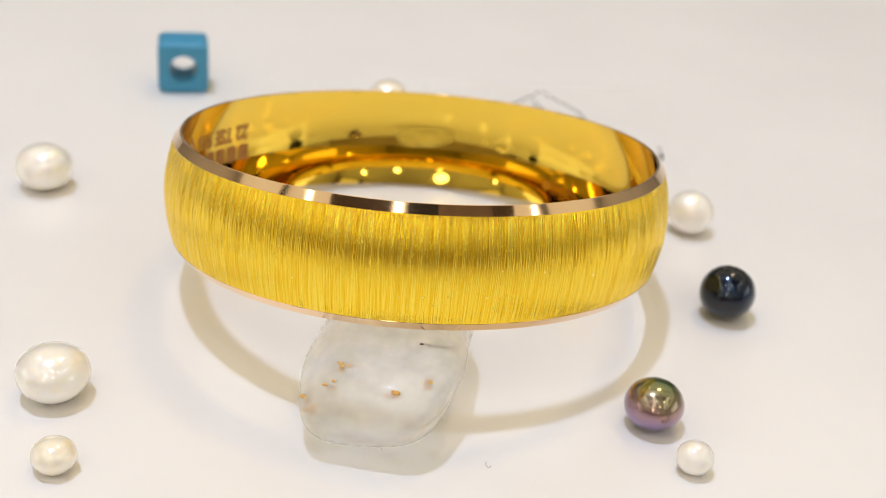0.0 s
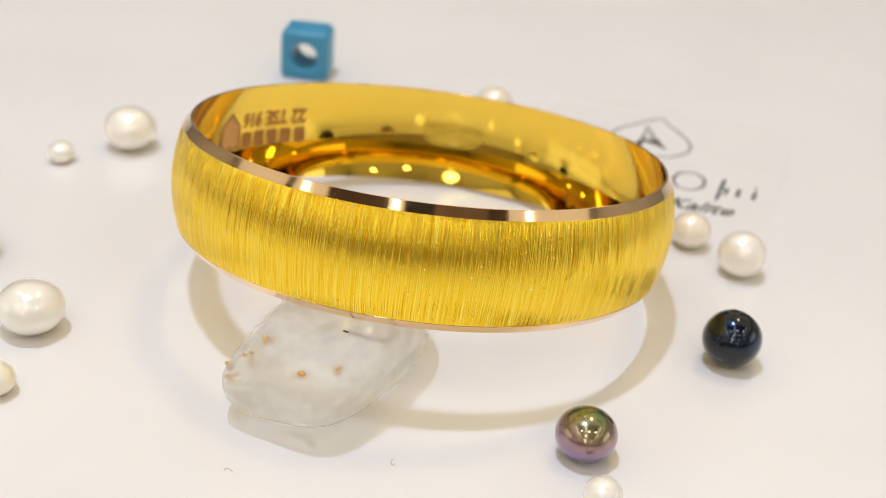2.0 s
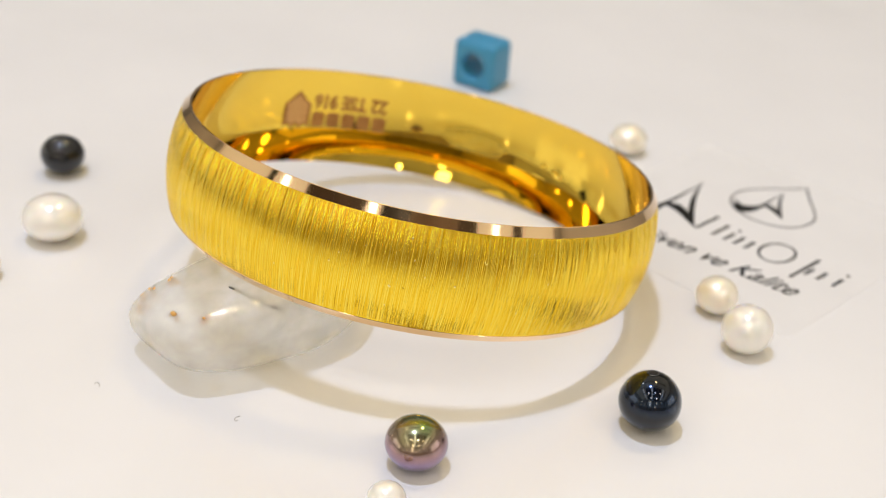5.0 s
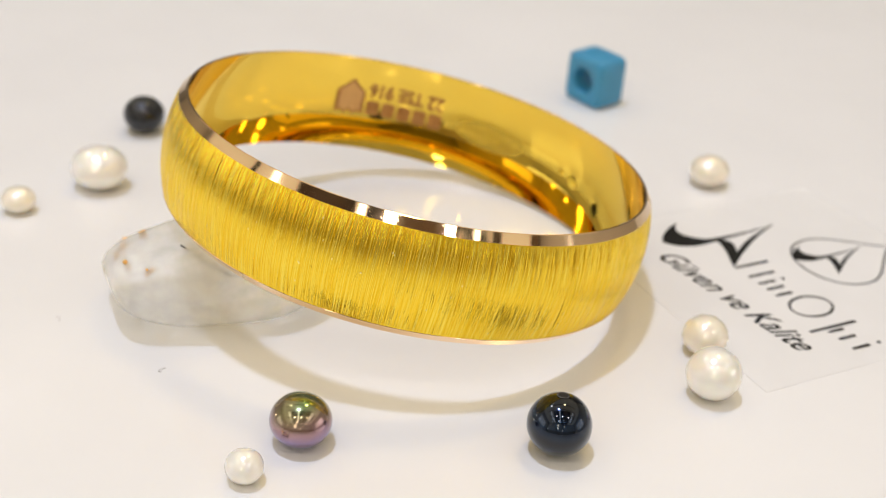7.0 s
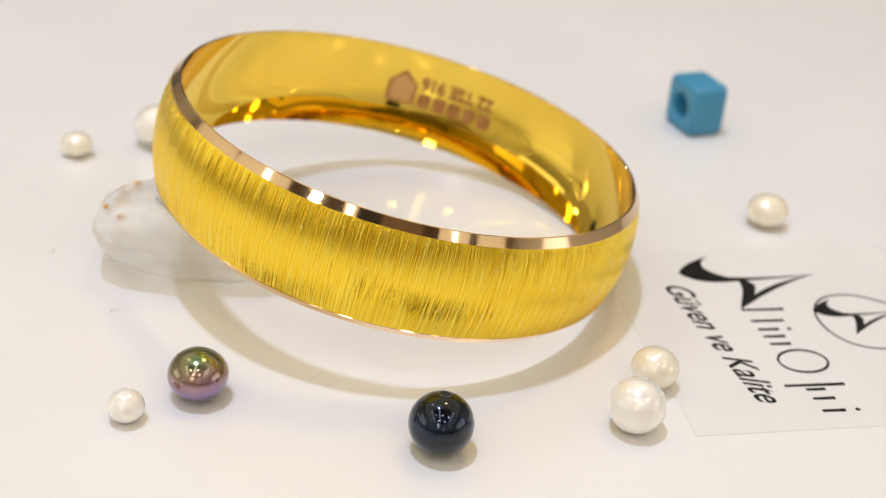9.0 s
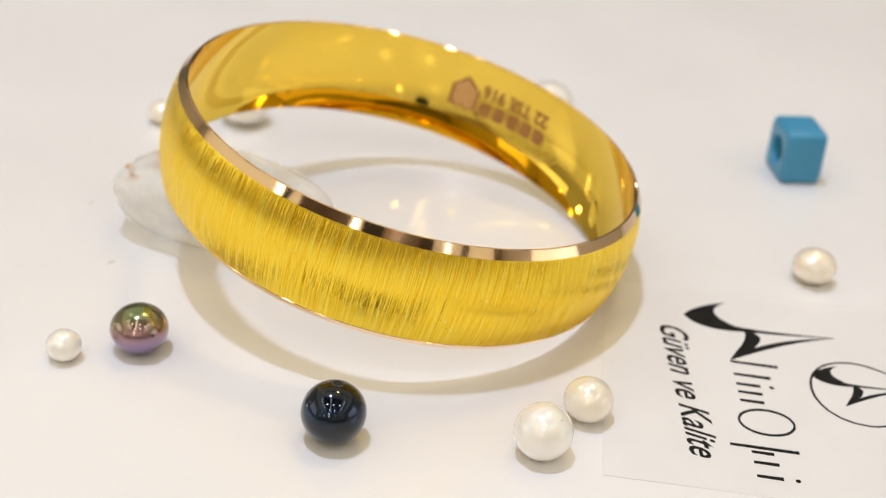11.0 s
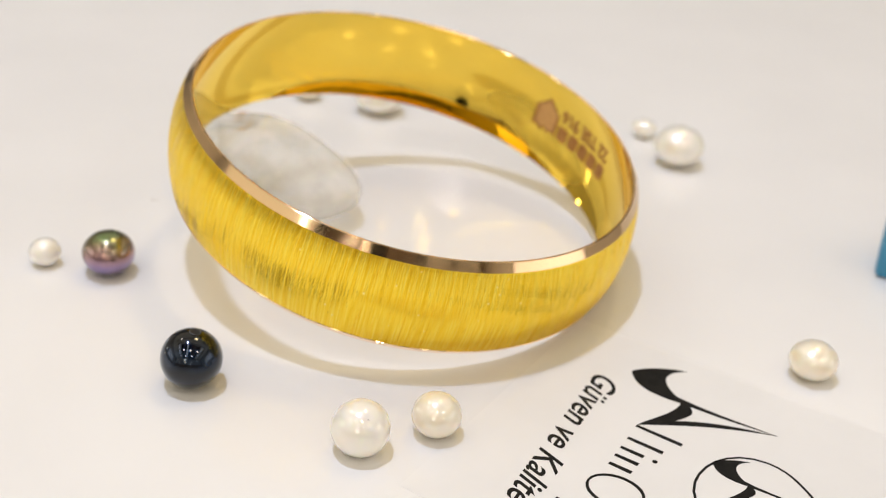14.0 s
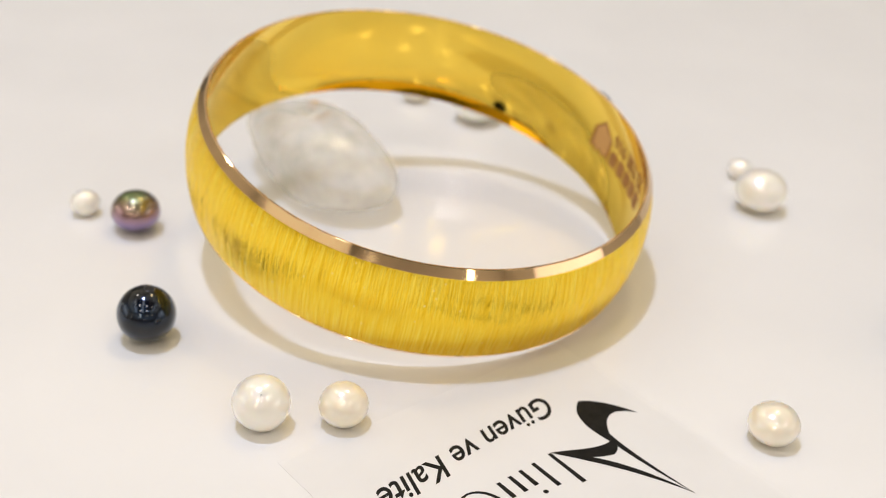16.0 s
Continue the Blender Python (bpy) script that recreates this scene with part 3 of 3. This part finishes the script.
# ---------- pearls ----------
# x, y, radius, half height (mm), material, label, hole (tilt, heading) or None
PEARLS = [
    (-56.4, 12.4, 4.12, 3.34, PEARL_WHITE, "large white button-shaped pearl lying on the turntable", None),
    (-63.0, 3.2, 2.08, 1.62, PEARL_WHITE, "tiny white button-shaped pearl lying on the turntable", None),
    (-40.6, -38.0, 4.19, 3.24, PEARL_WHITE, "largest white flattened pearl lying on the turntable", None),
    (-36.9, -50.8, 2.44, 1.88, PEARL_CREAM, "small cream flattened pearl lying on the turntable", None),
    (-8.3, 52.1, 3.13, 2.47, PEARL_CREAM, "cream button-shaped pearl beside the printed sheet", None),
    (39.3, 15.4, 3.42, 3.22, PEARL_WHITE, "round white pearl with a fine drilled hole", (38, 55)),
    (31.3, 20.4, 2.93, 2.62, PEARL_CREAM, "round cream pearl beside the printed sheet", None),
    (41.06, -8.1, 3.72, 3.64, PEARL_BLACK, "round glossy blue-black drilled pearl", (8, 143)),
    (-57.7, -26.0, 3.38, 2.99, PEARL_JET, "glossy jet-black button-shaped pearl", None),
    (28.44, -34.2, 3.53, 3.02, PEARL_PURPLE, "peacock purple and green oval pearl", None),
    (32.3, -42.3, 2.12, 1.91, PEARL_WHITE, "small round white pearl lying on the turntable", None),
]


def pearl(x, y, r, hz, mat, label, hole, seed):
    bm = bmesh.new()
    bmesh.ops.create_uvsphere(bm, u_segments=48, v_segments=28, radius=1.0)
    off = Vector((seed * 3.7, seed * 1.3, seed * 2.1))
    axis = None
    if hole:
        axis = Euler((0, radians(hole[0]), radians(hole[1]))).to_matrix() @ Vector((0, 0, 1))
    for v in bm.verts:
        k = 1 + 0.026 * noise.noise(v.co * 0.9 + off) + 0.006 * noise.noise(v.co * 2.6 + off)
        v.co = Vector((v.co.x * r * k, v.co.y * r * k, v.co.z * hz * (k if v.co.z > -0.9 else 1))) * MM
    ob = obj("pearl", bm, mat)
    tagged(ob, label, "pearl", "scattered pearls")
    if hole:
        bm = bmesh.new()
        rr = 0.16 * r if mat is PEARL_BLACK else 0.035 * r
        # a shallow plug, no real bore; its dark colour stands for shade
        turned(bm, [(rr * MM, -0.3 * MM), (rr * MM, 0.02 * MM), (rr * 0.75 * MM, 0.035 * MM), (rr * 0.1 * MM, 0.0)], 24)
        h = part("drilled_hole", bm, HOLE_SHADE, ob, "dark plug painted as the shade in the drilled hole")
        d = Vector((axis.x * r, axis.y * r, axis.z * hz)) * MM
        if mat is PEARL_BLACK:
            # a thin pale ring added as the highlight on the hole's edge
            bm = bmesh.new()
            turned(bm, [(rr * q * MM, z * MM) for q, z in ((1.0, 0.0), (1.02, 0.05), (1.10, 0.06), (1.18, 0.03), (1.22, -0.04))], 28, False)
            part("hole_rim", bm, RIM_HIGHLIGHT, h, "rim of the drilled hole, its highlight painted pale")
        h.matrix_basis = Matrix.Translation(d * 0.998) @ axis.to_track_quat("Z", "Y").to_matrix().to_4x4()
    moving(ob, Matrix.Translation((x * MM, y * MM, hz * MM)))


for i, row in enumerate(PEARLS):
    pearl(*row, i + 1)


# ---------- the blue bead ----------
def blue_bead():
    base = new("bead")
    tagged(base, "sky-blue plastic cube bead with a round hole", "bead")
    n = 64
    ww, hh, dd, hole, e = 4.3, 4.5, 3.4, 2.3, 0.8

    def square(k, wx, hz):
        out = []
        for i in range(n):
            a = 2 * math.pi * (i + 0.5) / n
            c, s = math.cos(a), math.sin(a)
            q = (abs(c) ** 9 + abs(s) ** 9) ** (-1 / 9)
            out.append((c * q * wx, k, s * q * hz))
        return out

    def ring(k, r):
        return [(r * math.cos(2 * math.pi * (i + 0.5) / n), k, r * math.sin(2 * math.pi * (i + 0.5) / n)) for i in range(n)]

    loops = [ring(-dd + 0.5, hole), ring(-dd + 0.12, hole + 0.1), ring(-dd, hole + 0.4)]
    for s in (-1, 1):
        seq = [square(s * dd, ww - e, hh - e)] + [square(s * (dd - e * (1 - math.cos(t))), ww - e + e * math.sin(t), hh - e + e * math.sin(t)) for t in (0.4, 0.8, 1.2, 1.57)]
        loops += seq if s < 0 else seq[::-1]
    loops += [ring(dd, hole + 0.4), ring(dd - 0.12, hole + 0.1), ring(dd - 0.5, hole)]
    bm = bmesh.new()
    loft(bm, [[Vector(p) * MM for p in lp] for lp in loops], closed=True)
    part("body", bm, BLUE_ENAMEL, base)
    moving(base, pose(-44.3 * MM, 53.7 * MM, hh * MM, 0, 0, 11.5))


blue_bead()


# ---------- the printed sheet ----------
def mark(base, ox, oy, k, top):
    """The swooping letter-like mark: a blade, a stem and a thin stroke that meet in a tip."""
    def at(pts):
        return [(ox + k * x, oy + k * y) for x, y in pts]
    bm = bmesh.new()
    blade = curve_pts((5.2, 33.3), (3.6, 34.0), (1.8, 36.4), (0.9, 39.1)) + curve_pts((0.9, 39.1), (2.6, 36.9), (4.6, 36.6), (6.8, 40.1))[1:] \
        + curve_pts((6.8, 40.1), (7.3, 43.5), (7.1, 48.0), (6.8, 53.3))[1:] + curve_pts((6.8, 53.3), (7.6, 48.0), (7.8, 44.5), (7.8, 41.5))[1:] + curve_pts((7.8, 41.5), (8.5, 37.0), (7.6, 34.6), (5.2, 33.3))[1:-1]
    flat_shape(bm, at(blade), 0.02, top)
    stem = curve_pts((7.2, 41.0), (7.6, 42.4), (8.2, 43.0), (9.2, 43.2)) + curve_pts((9.2, 43.2), (11.5, 42.6), (13.5, 41.0), (15.2, 38.7))[1:] + curve_pts((15.2, 38.7), (13.0, 39.4), (9.6, 42.0), (7.2, 41.0))[1:-1]
    flat_shape(bm, at(stem), 0.02, top + 0.012)
    side = curve_pts((15.2, 38.7), (11.2, 41.6), (8.6, 46.0), (6.8, 53.3)) + curve_pts((6.8, 53.3), (9.0, 47.5), (11.6, 43.5), (15.2, 38.7))[1:-1]
    flat_shape(bm, at(side), 0.02, top + 0.006)
    part("swoosh_mark", bm, INK, base, "black swooping printed mark", smooth=False)


def printed_sheet():
    base = new("printed_sheet")
    tagged(base, "translucent pale sheet printed with black lettering and a drop-shaped emblem", "card")
    bm = bmesh.new()
    flat_shape(bm, [(-1.8, 22.6), (41.7, 22.4), (42.3, 69.6), (-1.6, 66.6)], 0.045, 0.05)
    part("sheet", bm, SHEET, base, smooth=False)
    top = 0.068
    mark(base, 0, 0, 1.0, top)
    mark(base, 13.1, 28.2, 0.62, top)
    bm = bmesh.new()
    drop = curve_pts((19.0, 65.5), (16.5, 61.0), (12.6, 58.5), (12.5, 54.4)) + curve_pts((12.5, 54.4), (12.6, 46.4), (26.0, 46.4), (26.1, 54.6))[1:] + curve_pts((26.1, 54.6), (26.0, 58.5), (21.5, 61.0), (19.0, 65.5))[1:-1]
    stroke(bm, drop, 0.32, 0.02, top, True)
    part("drop_outline", bm, INK, base, "thin black drop-shaped outline", smooth=False)
    # the shop's name as plain slanted bars and a ring
    bars = [(15.4, 38.7, 6.0), (18.2, 38.9, 4.6), (20.3, 39.0, 3.0), (22.0, 39.1, 3.0), (23.8, 39.2, 2.9), (33.0, 37.2, 8.0), (34.0, 39.6, 2.6), (35.9, 39.7, 2.9), (38.4, 39.8, 3.0)]
    for x, y, h in bars:
        bm = bmesh.new()
        stroke(bm, [(x, y), (x + 0.03 * h, y + h)], [0.50, 0.62], 0.02, top)
        part("print_bar", bm, INK, base, "plain black printed bar", smooth=False)
    for x, y in ((20.4, 43.4), (38.5, 44.4)):
        bm = bmesh.new()
        flat_shape(bm, [(x + 0.33 * math.cos(a * 0.785), y + 0.33 * math.sin(a * 0.785)) for a in range(8)], 0.02, top)
        part("print_dot", bm, INK, base, "black printed dot", smooth=False)
    bm = bmesh.new()
    stroke(bm, [(27.9 + 2.5 * math.cos(a / 24 * 6.2832), 42.0 + 3.3 * math.sin(a / 24 * 6.2832)) for a in range(24)], [0.3 + 0.16 * abs(math.cos(a / 24 * 6.2832)) for a in range(24)], 0.02, top, True)
    part("print_ring", bm, INK, base, "black printed oval ring", smooth=False)
    # slogan
    bm = text_mesh("Güven ve Kalite", 5.0 * MM, 0.5, 0.008 * MM, 0.055 * MM)
    lo, hi = min(v.co.x for v in bm.verts), max(v.co.x for v in bm.verts)
    rot = Matrix.Rotation(radians(5.5), 4, "Z")
    for v in bm.verts:
        v.co.x = (v.co.x - lo) * 28.0 * MM / (hi - lo)
        v.co = rot @ v.co + Vector((8.6 * MM, 29.9 * MM, (top - 0.005) * MM))
    part("slogan", bm, INK, base, "black handwritten-style slogan", smooth=False)
    moving(base, Matrix.Identity(4))


printed_sheet()


# ---------- lint on the turntable ----------
def lint(x, y, turn):
    bm = bmesh.new()
    pts = [(0.55 * math.cos(a * 0.45) * (1 - 0.05 * a), 0.4 * math.sin(a * 0.45) + 0.06 * a) for a in range(10)]
    stroke(bm, pts, 0.07, 0.05, 0.06)
    ob = obj("lint_fibre", bm, LINT, False)
    tagged(ob, "tiny curled grey lint fibre", "lint", "lint fibres")
    moving(ob, pose(x * MM, y * MM, 0.001 * MM * 2, 0, 0, turn))


lint(-6.5, -53.0, 20)
lint(9.5, -44.0, 140)

# ---------- the turning ----------
TURN_TIMES = [i * 0.5 for i in range(33)]
TURN = [0.00, -3.94, -7.94, -12.06, -16.28, -20.51, -24.74, -29.00, -33.34, -37.71, -42.09, -46.49, -50.88, -55.28, -59.62, -63.98, -68.34,
        -72.62, -76.87, -81.12, -85.37, -89.61, -93.85, -98.28, -102.77, -107.26, -111.72, -116.14, -120.58, -124.99, -129.34, -133.70, -138.10]


def motions():
    for ob, m in MOVING:
        walk(ob, [(t, pose(0, 0, 0, 0, 0, a) @ m) for t, a in zip(TURN_TIMES, TURN)])


motions()
